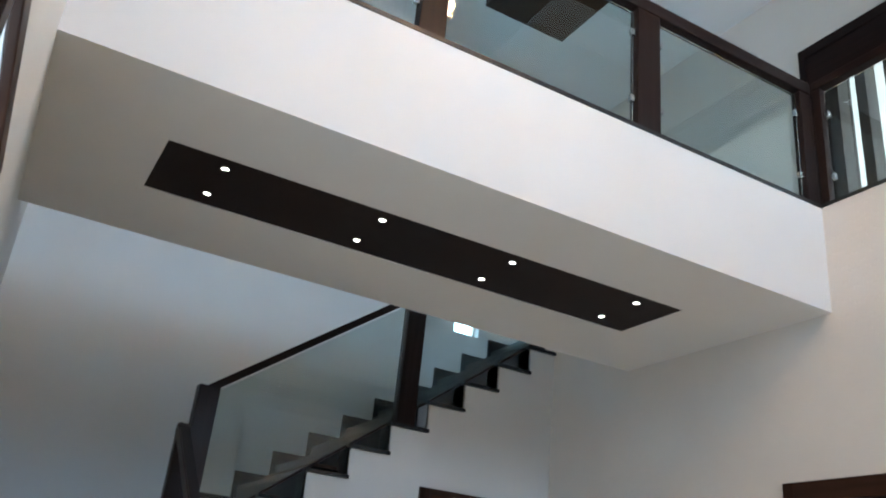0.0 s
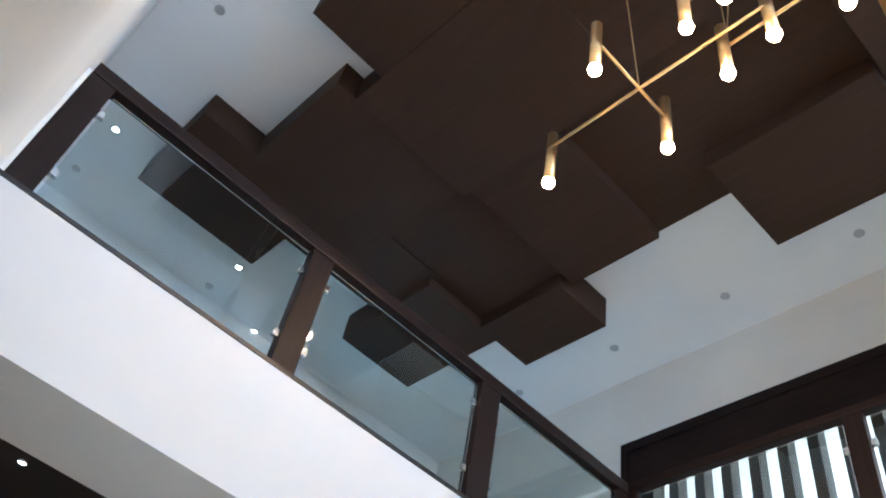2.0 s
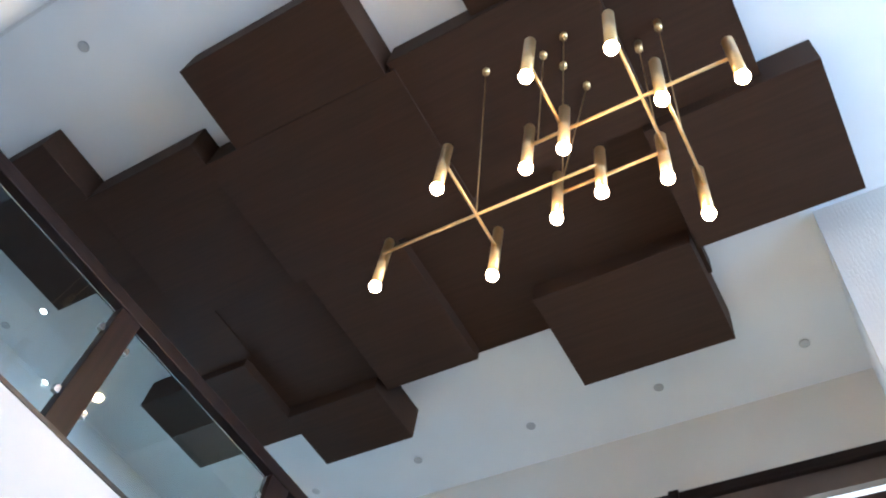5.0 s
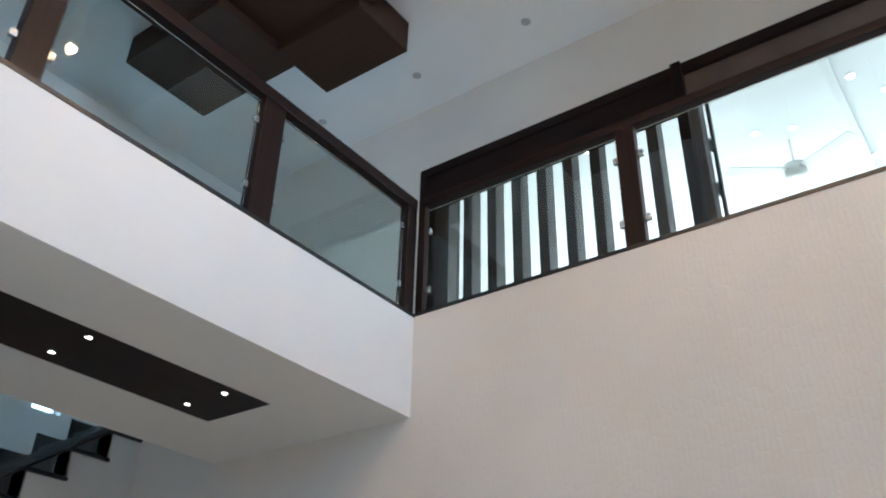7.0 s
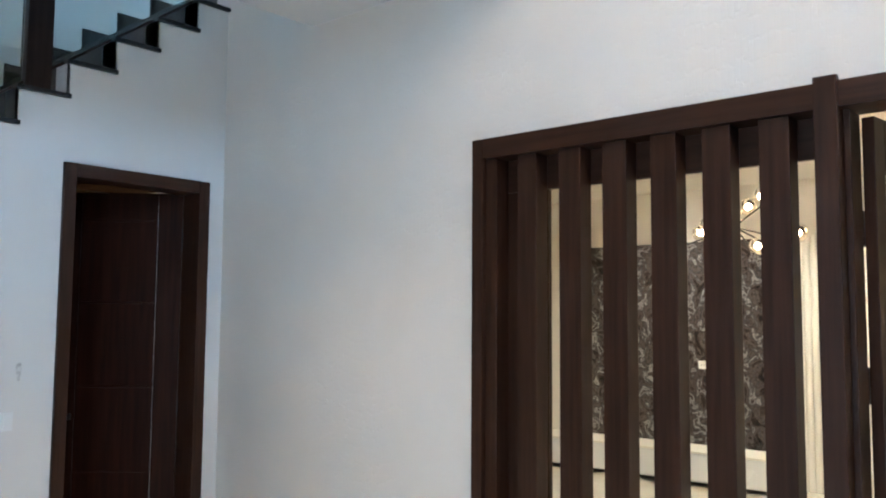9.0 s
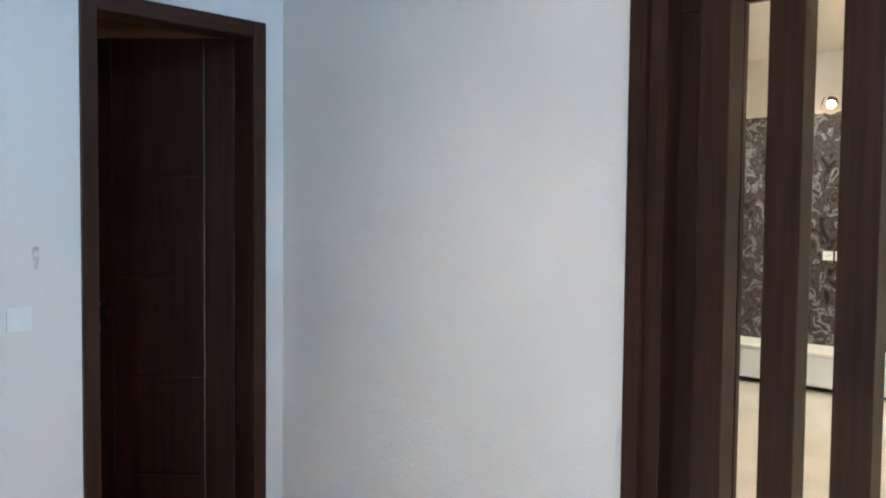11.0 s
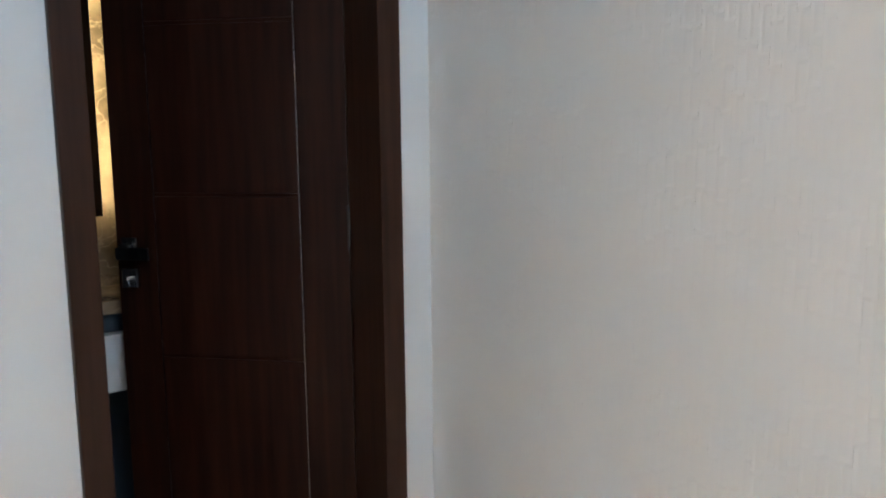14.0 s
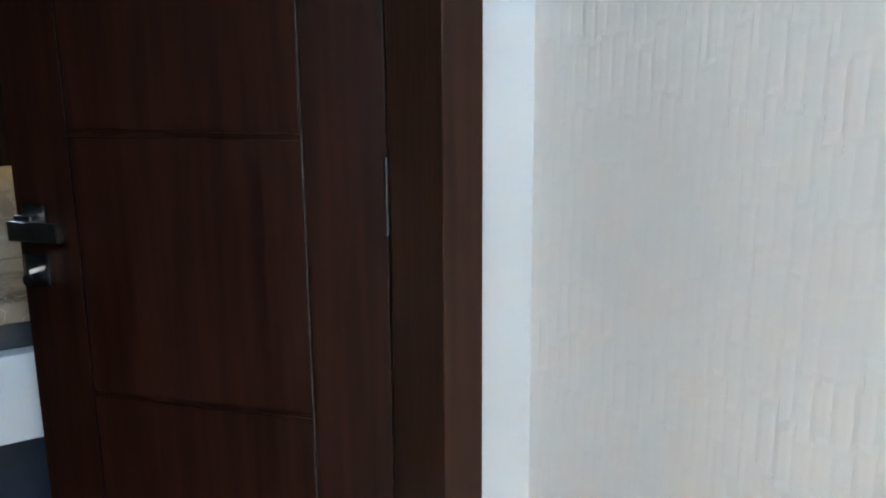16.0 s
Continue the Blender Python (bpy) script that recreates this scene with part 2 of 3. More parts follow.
# ---- mesh helpers ----


def add_box(bm, x0, x1, y0, y1, z0, z1, bevel=0.0):
    m = Matrix.Translation(((x0 + x1) / 2, (y0 + y1) / 2, (z0 + z1) / 2)) @ Matrix.Diagonal((abs(x1 - x0), abs(y1 - y0), abs(z1 - z0), 1))
    made = bmesh.ops.create_cube(bm, size=1, matrix=m)
    if bevel:
        edges = list({e for v in made["verts"] for e in v.link_edges})
        bmesh.ops.bevel(bm, geom=edges, offset=bevel, segments=2, affect="EDGES", profile=0.7)


def box(x0, x1, y0, y1, z0, z1, bevel=0.0):
    bm = bmesh.new()
    add_box(bm, x0, x1, y0, y1, z0, z1, bevel)
    return bm


def boxes(*rows, bevel=0.0):
    bm = bmesh.new()
    for r in rows:
        add_box(bm, *r, bevel=bevel)
    return bm


def solid(*rows):
    """One closed body that fills all the given blocks, with no faces left inside."""
    rows = [[round(v, 5) for v in r] for r in rows]
    axes = [sorted({v for r in rows for v in r[2 * k:2 * k + 2]}) for k in range(3)]
    filled = set()
    for r in rows:
        spans = [range(axes[k].index(min(r[2 * k:2 * k + 2])), axes[k].index(max(r[2 * k:2 * k + 2]))) for k in range(3)]
        filled.update(itertools.product(*spans))
    bm = bmesh.new()
    made = {}

    def corner(i, j, k):
        if (i, j, k) not in made:
            made[(i, j, k)] = bm.verts.new((axes[0][i], axes[1][j], axes[2][k]))
        return made[(i, j, k)]

    for cell in sorted(filled):
        for k in range(3):
            u, v = [n for n in range(3) if n != k]
            for step in (0, 1):
                beside = list(cell)
                beside[k] += 1 if step else -1
                if tuple(beside) in filled:
                    continue
                ring = []
                for du, dv in ((0, 0), (1, 0), (1, 1), (0, 1)):
                    c = list(cell)
                    c[k] += step
                    c[u] += du
                    c[v] += dv
                    ring.append(corner(*c))
                bm.faces.new(ring)
    return bm


def rod(a, b, r, sides=16, r2=None, cap=True):
    """A cylinder or cone from a to b."""
    a, b = Vector(a), Vector(b)
    bm = bmesh.new()
    m = Matrix.Translation((a + b) / 2) @ (b - a).to_track_quat("Z", "Y").to_matrix().to_4x4()
    bmesh.ops.create_cone(bm, cap_ends=cap, segments=sides, radius1=r, radius2=r if r2 is None else r2, depth=(b - a).length, matrix=m)
    return bm


def ball(c, r, seg=20, rings=12):
    bm = bmesh.new()
    bmesh.ops.create_uvsphere(bm, u_segments=seg, v_segments=rings, radius=r, matrix=Matrix.Translation(c))
    return bm


def beam(a, b, width, height):
    """A squared bar from a to b, width across and height upright."""
    a, b = Vector(a), Vector(b)
    d = (b - a).normalized()
    side = d.cross(Vector((0, 0, 1))).normalized()
    up = side.cross(d)
    bm = bmesh.new()
    rot = Matrix((side, d, up)).transposed().to_4x4()
    m = Matrix.Translation((a + b) / 2) @ rot @ Matrix.Diagonal((width, (b - a).length, height, 1))
    made = bmesh.ops.create_cube(bm, size=1, matrix=m)
    bmesh.ops.bevel(bm, geom=list(bm.edges), offset=min(width, height) * 0.1, segments=2, affect="EDGES")
    return bm


def joined(*parts_in):
    out = bmesh.new()
    for p in parts_in:
        me = bpy.data.meshes.new("joining")
        p.to_mesh(me)
        p.free()
        out.from_mesh(me)
        bpy.data.meshes.remove(me)
    return out


def mesh_object(name, bm, mat, smooth=False):
    me = bpy.data.meshes.new(name)
    bmesh.ops.recalc_face_normals(bm, faces=bm.faces)
    bm.to_mesh(me)
    bm.free()
    me.materials.append(mat)
    if smooth:
        for p in me.polygons:
            p.use_smooth = True
    return new(name, me)


def part(name, bm, mat, parent, label="", smooth=False):
    ob = mesh_object(name, bm, mat, smooth)
    ob.parent = parent
    if label:
        tagged(ob, label)
    return ob


def thing(name, label, category, group="", kind="", at=(0, 0, 0)):
    ob = new(name)
    ob.empty_display_size = 0.05
    ob.location = at
    return tagged(ob, label, category, group, kind)


def structure(name, bm, mat, label, category):
    return tagged(mesh_object(name, bm, mat), label, category, kind="structure")


# ---- plan ----
L, H2, TOP = -3.47, 3.67, 6.65      # left wall face, edge of the upper floor, ceiling
UP = 3.63                           # upper floor
BACK = 1.3                          # wall behind the stairs
REAR = -7.6

# floors and ceilings
structure("floor", box(L - 0.15, 0.15, REAR, BACK, -0.12, 0.0), TILE, "polished cream tile floor of the double-height hall", "floor")
structure("floor_living_room", box(0.15, 5.45, -6.6, 1.65, -0.12, 0.0), TILE, "polished cream tile floor of the lit room behind the lattice", "floor")
structure("ground", box(-60, 60, -60, 60, -0.4, -0.13), GROUT, "grey paved ground outside the house", "ground")
structure("ceiling", box(L - 0.15, 6.6, REAR - 0.15, BACK + 0.15, TOP, TOP + 0.15), CEIL, "smooth white painted ceiling of the upper storey", "ceiling")
structure("ceiling_living_room", box(0.15, 5.45, -6.6, 1.65, 2.88, 3.1), CREAM, "cream painted ceiling of the lit room", "ceiling")
structure("floor_upper", solid((0.15, 6.6, -6.6, 0.12, 3.5, UP), (0.53, 6.6, 0.12, BACK, 3.5, UP)), TILE, "cream tile floor of the upper landing", "floor")

# walls of the hall
LO0, LO1, LOZ = -3.70, -2.80, 2.30
structure("wall_left", solid((L - 0.15, L, REAR, LO0, 0, TOP), (L - 0.15, L, LO0, LO1, LOZ, TOP), (L - 0.15, L, LO1, BACK, 0, TOP)), PAINT,
          "smooth white painted side wall of the hall", "wall")
LA0, LA1, LAZ = -5.05, -1.873, 2.331
structure("wall_right", solid((0, 0.15, REAR, LA0, 0, H2), (0, 0.15, LA0, LA1, LAZ, H2), (0, 0.15, LA1, 0.12, 0, H2), (0, 0.15, 0.12, BACK, 0, 3.35)), PLASTER,
          "off-white combed plaster wall below the upper landing", "wall")
structure("wall_right_upper", box(0, 0.15, REAR, -4.925, H2, TOP), PLASTER, "off-white combed plaster wall beside the landing", "wall")
structure("wall_landing_end", box(0.15, 1.6, -5.075, -4.925, UP, TOP), PAINT, "white wall closing the end of the landing", "wall")
US0, US1, USZ = -4.85, -1.065, 5.961
structure("wall_landing", solid((1.46, 1.61, -4.925, US0, UP, TOP), (1.46, 1.61, US0, US1, USZ, TOP), (1.46, 1.61, US1, BACK, UP, TOP)), BEIGE,
          "beige painted wall above the upper lattice screen", "wall")
WX0, WX1, WZ0, WZ1 = -3.1, -0.4, 3.98, 6.3
structure("wall_rear", solid((L - 0.15, WX0, REAR - 0.15, REAR, 0, TOP), (WX1, 0.15, REAR - 0.15, REAR, 0, TOP), (WX0, WX1, REAR - 0.15, REAR, 0, WZ0),
                             (WX0, WX1, REAR - 0.15, REAR, WZ1, TOP)), PAINT, "white painted wall round the tall hall window", "wall")
SX0, SX1, SZ0, SZ1 = -0.11, 0.13, 3.83, 6.0
structure("wall_stair", solid((L - 0.15, SX0, BACK, BACK + 0.15, 0, TOP), (SX1, 0.15, BACK, BACK + 0.15, 0, TOP), (0.15, 1.61, BACK, BACK + 0.15, 3.12, TOP), (SX0, SX1, BACK, BACK + 0.15, 0, SZ0),
                              (SX0, SX1, BACK, BACK + 0.15, SZ1, TOP)), PAINT, "white painted wall behind the stairs", "wall")
structure("wall_living_far", box(5.3, 5.45, -6.6, 1.65, 0, 2.95), CREAM, "cream wall of the lit room", "wall")
structure("wall_living_side", box(0.15, 5.3, 1.5, 1.65, 0, 2.95), CREAM, "cream side wall of the lit room", "wall")
structure("wall_living_end", box(0.15, 5.3, -6.75, -6.6, 0, 2.95), CREAM, "cream end wall of the lit room", "wall")
# Unseen wall; its window opening is added for the upper room fill.
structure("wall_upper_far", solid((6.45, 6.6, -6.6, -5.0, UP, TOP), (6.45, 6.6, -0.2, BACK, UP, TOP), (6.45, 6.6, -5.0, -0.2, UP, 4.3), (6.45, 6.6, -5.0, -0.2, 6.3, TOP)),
          PAINT, "unseen white wall of the upper room with an added window opening", "wall")
structure("wall_upper_end", box(1.61, 6.45, -6.75, -6.6, UP, TOP), PAINT, "white end wall of the upper room", "wall")
structure("wall_upper_side", box(1.61, 6.6, BACK, BACK + 0.15, UP, TOP), PAINT, "white side wall of the upper room", "wall")

# ---- stairs: stepped wall with the bathroom doorway under it ----
RISE, GO = 0.178, 0.2435


def riser_x(k):
    return -0.219 + GO * (k - 6)


def tread_z(k):
    return 3.20 + RISE * (k - 6)


DX0, DX1, DZ = -0.948, -0.105, 2.32       # outer size of the door frame
rows_w = []
cuts = [L] + [riser_x(k) for k in range(-3, 7)] + [0.0]
tops = [tread_z(k) for k in range(-3, 8)]
for (a, b), z in zip(zip(cuts, cuts[1:]), tops):
    xs = sorted({a, b, *[d for d in (DX0, DX1) if a < d < b]})
    for p, q in zip(xs, xs[1:]):
        low = DZ if p >= DX0 - 1e-6 and q <= DX1 + 1e-6 else 0.0
        rows_w.append((p, q, 0.0, 0.12, low, z - 0.022))
structure("wall_under_stairs", solid(*rows_w), DIMMED, "off-white wall under the stairs with a stepped top edge", "wall")

stairs = thing("staircase", "black granite stairs on a white stepped wall", "stairs", kind="structure")
for k in range(-3, 10):
    x0 = L if k == -3 else riser_x(k - 1) - 0.004
    x1 = 0.53 if k == 9 else riser_x(k) + 0.02
    y0 = -0.022 if k < 7 else 0.122
    if k == 7:
        part("tread", box(x0, 0.0, -0.022, 0.121, tread_z(k) - 0.022, tread_z(k), 0.003), GRANITE, stairs)
    part("tread", box(x0, x1, y0, BACK, tread_z(k) - 0.022, tread_z(k), 0.003), GRANITE, stairs)
    if k < 9:
        part("riser", box(riser_x(k), riser_x(k) + 0.015, max(0.0, y0), BACK, tread_z(k), tread_z(k + 1) - 0.022), GRANITE, stairs)
for k in range(-2, 10):
    x0, x1 = riser_x(k - 1) - 0.04, (1.4 if k == 9 else riser_x(k) - 0.04)
    rows_s = [(x0, x1, BACK - 0.014, BACK - 0.0005, tread_z(k), tread_z(k) + 0.10)]
    if k < 9:
        rows_s.append((x1, x1 + 0.039, BACK - 0.014, BACK - 0.0005, tread_z(k), tread_z(k + 1) + 0.10))
    part("skirting", solid(*rows_s), GRANITE, stairs)
# lower flight, along the left wall
for i in range(8):
    z = tread_z(-3) - RISE * (i + 1)
    part("tread", box(L, -2.43, -0.25 * (i + 1) - 0.02, -0.25 * i, z - 0.022, z, 0.003), GRANITE, stairs)
    part("riser", box(L, -2.45, -0.25 * i - 0.015, -0.25 * i, z, z + RISE - 0.022), GRANITE, stairs)
    part("stringer", box(L, -2.46, -0.25 * (i + 1), -0.25 * i - 0.016, 0.0, z - 0.022), PAINT, stairs)


def rail_z(x):
    return 3.392 + (x + 1.295) * RISE / GO


rail = thing("stair_railing", "dark wood handrail with glass panes on the stairs", "railing")
part("handrail", beam((-2.33, 0.04, rail_z(-2.33) - 0.022), (-0.02, 0.04, rail_z(-0.02) - 0.022), 0.06, 0.042), SHADED_X, rail)
part("newel", box(-2.355, -2.238, 0.0, 0.085, 1.60, rail_z(-2.3) - 0.005, 0.006), SHADED, rail)
part("post", box(-1.147, -1.022, 0.005, 0.085, tread_z(2), rail_z(-1.1) - 0.03, 0.005), SHADED, rail)
part("bottom_channel", beam((-2.25, 0.04, rail_z(-2.25) - 0.81), (-0.02, 0.04, rail_z(-0.02) - 0.81), 0.014, 0.014), RECESS, rail)


def slanted_pane(xa, xb, y, drop):
    bm = bmesh.new()
    vs = []
    for yy in (y - 0.005, y + 0.005):
        vs.append([bm.verts.new(p) for p in ((xa, yy, rail_z(xa) - drop), (xb, yy, rail_z(xb) - drop), (xb, yy, rail_z(xb) - 0.06), (xa, yy, rail_z(xa) - 0.06))])
    bm.faces.new(vs[0])
    bm.faces.new(reversed(vs[1]))
    for i in range(4):
        j = (i + 1) % 4
        bm.faces.new((vs[0][j], vs[0][i], vs[1][i], vs[1][j]))
    return bm


for xa, xb in ((-2.232, -1.152), (-1.017, -0.02)):
    p = part("pane", slanted_pane(xa, xb, 0.045, 0.80), GLASS, rail, "greenish clear glass pane")
    p.visible_shadow = False
part("lower_handrail", beam((-2.40, 0.0, 2.40), (-2.40, -1.9, 1.03), 0.06, 0.06), SHADED_Y, rail)
part("lower_newel", box(-2.43, -2.36, -0.06, -0.001, 1.60, 2.40, 0.006), SHADED, rail)

# ---- bridge ----
BY0, BY1, BZ = -2.205, -0.765, 3.098
RX0, RX1, RY0, RY1 = -3.03, -0.50, -1.75, -1.29
bridge = thing("bridge", "white bridge slab spanning the hall with a recessed dark soffit strip", "bridge", kind="structure")
part("slab", solid((L, 0, BY0, BY1, BZ + 0.03, H2 - 0.02), (L, 0, BY0, RY0, BZ, BZ + 0.03), (L, 0, RY1, BY1, BZ, BZ + 0.03),
                   (L, RX0, RY0, RY1, BZ, BZ + 0.03), (RX1, 0, RY0, RY1, BZ, BZ + 0.03)), SLAB, bridge)
part("soffit_strip", box(RX0 + 0.002, RX1 - 0.002, RY0 + 0.002, RY1 - 0.002, BZ + 0.004, BZ + 0.026), RECESS, bridge, "espresso brown soffit strip")
part("edge_cap", box(L, 0, BY0 - 0.004, BY0 + 0.12, H2 - 0.02, H2), STEEL, bridge, "dark metal cap along the edge")


def downlight(x, y, z, r, lit, group, label):
    t = thing("downlight", label, "ceiling light", group)
    bm = bmesh.new()
    n = 20
    ring = []
    for rad, dz in ((r, 0.0), (r, -0.006), (r * 0.86, -0.009), (r * 0.76, -0.004)):
        ring.append([bm.verts.new((x + rad * math.cos(a * 2 * math.pi / n), y + rad * math.sin(a * 2 * math.pi / n), z + dz)) for a in range(n)])
    for a, b in zip(ring, ring[1:]):
        for i in range(n):
            j = (i + 1) % n
            bm.faces.new((a[i], a[j], b[j], b[i]))
    part("trim_ring", bm, CHROME if lit else DEAD, t, smooth=True)
    part("lens", rod((x, y, z - 0.001), (x, y, z - 0.0045), r * 0.78, 20), lit if lit else DEAD, t)
    return t


for x, y in [(x, y) for y in (-1.672, -1.408) for x in (-2.794, -2.116, -1.460, -0.731)]:
    downlight(x, y, BZ + 0.004, 0.019, LED, "soffit downlights", "small square-lit warm downlight set in the dark soffit strip")
    spot_lamp("soffit_lamp", x, y, BZ - 0.012, 9.5, WARM, 70, 0.02)


def glass_railing(name, label, along, posts, fixed, z0, z1, high, deep):
    """posts: spans of the posts along the run. Panes between them, held by clamps."""
    t = thing(name, label, "railing", "landing railings")

    def run(a, b, w0, w1, za, zb, bevel=0.0):
        return box(a, b, fixed + w0, fixed + w1, za, zb, bevel) if along == "x" else box(fixed + w0, fixed + w1, a, b, za, zb, bevel)

    a, b = posts[0][0], posts[-1][1]
    part("handrail", run(a, b, -0.004, deep - 0.004, z1 - high, z1, 0.008), SHADED_X if along == "x" else SHADED_Y, t)
    for p, q in posts:
        part("post", run(p, q, 0.0, deep - 0.008, z0, z1 - high - 0.001, 0.004), SHADED, t)
    for (p, q), (r, s) in zip(posts, posts[1:]):
        pane = part("pane", run(q + 0.012, r - 0.012, 0.022, 0.032, z0 + 0.01, z1 - high - 0.025), GLASS, t, "greenish clear glass pane")
        pane.visible_shadow = False
        for e in (q, r):
            for zz in (z0 + 0.13, z0 + 0.5):
                d = 0.03 if e == q else -0.03
                part("clamp", run(min(e, e + d), max(e, e + d), 0.014, 0.040, zz, zz + 0.035, 0.003), CHROME, t)
    return t


glass_railing("bridge_railing", "dark wood railing with glass panes on the bridge", "x",
              [(L + 0.02, -3.34), (-2.295, -2.18), (-1.19, -1.055), (-0.085, -0.004)], BY0 + 0.005, H2, 4.401, 0.072, 0.070)
glass_railing("landing_railing", "dark wood railing with glass panes along the landing", "y",
              [(-4.92, -4.752), (-3.525, -3.428), (-2.25, -2.205)], 0.006, H2, 4.405, 0.052, 0.056)
structure("trim_landing_edge", box(-0.004, 0.06, -4.92, -2.21, H2 - 0.016, H2 + 0.0035), STEEL, "dark metal strip along the landing edge", "trim")
structure("trim_railing_end", box(L, L + 0.018, BY0, BY0 + 0.03, H2, 4.33), PAINT, "white strip between wall and railing post", "trim")
structure("trim_ceiling_left", box(L, L + 0.02, REAR, BACK, TOP - 0.03, TOP), PAINT, "thin white cornice strip", "trim")

# ---- ceiling panels ----
PANELS = [
    (-2.77, -1.65, -0.62, 0.33, 6.40), (-2.31, -1.14, -1.575, -0.60, 6.385), (-2.15, -1.10, -3.06, -1.58, 6.37),
    (-2.745, -2.153, -3.0, -1.85, 6.362), (-2.20, -1.16, -4.30, -3.03, 6.39), (-2.52, -1.00, -4.93, -3.60, 6.46),
    (-1.14, -0.23, -5.24, -4.21, 6.35), (-0.30, 0.56, -4.18, -3.065, 6.34), (-1.12, 0.09, -4.21, -2.41, 6.50),
    (-1.097, 0.06, -2.44, -1.65, 6.39), (-1.26, 0.00, -1.66, -0.70, 6.46), (-0.04, 0.535, -1.60, -0.76, 6.34),
    (-0.62, 0.18, -0.74, 0.36, 6.37), (-1.70, -0.58, -0.80, -0.08, 6.45),
]
for x0, x1, y0, y1, z in PANELS:
    t = thing("ceiling_panel", "dark walnut box panel hung on the white ceiling", "ceiling panel", "overlapping ceiling panels")
    part("board", box(x0, x1, y0, y1, z, TOP - 0.002, 0.004), PANEL, t)

for x, y in ((-3.14, -4.48), (-3.14, -3.39), (-3.14, -1.2), (-3.13, 0.93), (-1.64, 1.15), (1.05, -0.2), (1.05, -1.29), (1.05, -2.37), (1.05, -3.46), (1.05, -4.56)):
    downlight(x, y, TOP, 0.038, None, "unlit ceiling downlights", "small round downlight, switched off, in the white ceiling")
for x, y in ((-3.14, -2.30), (-3.11, 0.30), (-1.61, 0.72), (-1.02, 1.30)):
    downlight(x, y, TOP, 0.036, LED, "lit ceiling downlights", "small round downlight, lit warm, in the white ceiling")

# ---- chandelier ----
BULBS = [(-1.741, -3.056), (-1.575, -3.569), (-2.061, -3.565), (-1.721, -3.949), (-1.756, -4.165), (-1.986, -3.938), (-2.001, -4.111),
         (-2.335, -4.112), (-2.295, -4.439), (-2.027, -4.527), (-1.981, -4.815), (-1.705, -4.423), (-1.483, -4.509)]
chandelier = thing("chandelier", "brass rod chandelier with thirteen lit tube lamps on thin wires", "chandelier", at=(-1.9, -3.95, 6.4))


def chandelier_part(name, bm, mat, smooth=False, parent=None):
    ob = part(name, bm, mat, parent or chandelier, smooth=smooth)
    if not parent:
        ob.matrix_parent_inverse = Matrix.Translation((1.9, 3.95, -6.4))
    return ob


CZ = 4.90
for x, y in BULBS:
    tube = chandelier_part("tube", joined(rod((x, y, 4.70), (x, y, 5.06), 0.0245, 24), rod((x, y, 5.06), (x, y, 5.066), 0.0245, 24, 0.018)), BRASS, True)
    chandelier_part("bulb", ball((x, y, 4.690), 0.0275), BULB, True, tube)
for a, b in (((-1.776, -3.07), (-1.776, -4.16)), ((-1.98, -3.94), (-1.98, -4.80)), ((-1.715, -3.95), (-1.715, -4.42)),
             ((-2.05, -3.575), (-1.58, -3.575)), ((-2.32, -4.10), (-1.99, -4.10)), ((-2.28, -4.44), (-1.72, -4.44)), ((-2.02, -4.525), (-1.50, -4.525))):
    chandelier_part("arm", rod((*a, CZ), (*b, CZ), 0.0075, 12), BRASS, True)
for (x, y), (u, v) in zip(((-1.89, -3.544), (-1.83, -3.886), (-1.88, -4.036), (-1.722, -3.961), (-1.55, -4.03), (-1.624, -4.382), (-1.69, -4.523)),
                          ((-1.776, -3.575), (-1.98, -3.98), (-1.99, -4.10), (-1.715, -3.97), (-1.776, -4.0), (-1.72, -4.42), (-1.75, -4.525))):
    chandelier_part("wire", rod((u, v, CZ), (x, y, 6.36), 0.003, 6), BRASS)
    chandelier_part("canopy", rod((x, y, 6.355), (x, y, 6.46), 0.022, 20), BRASS, True)


# ---- lattice screens ----


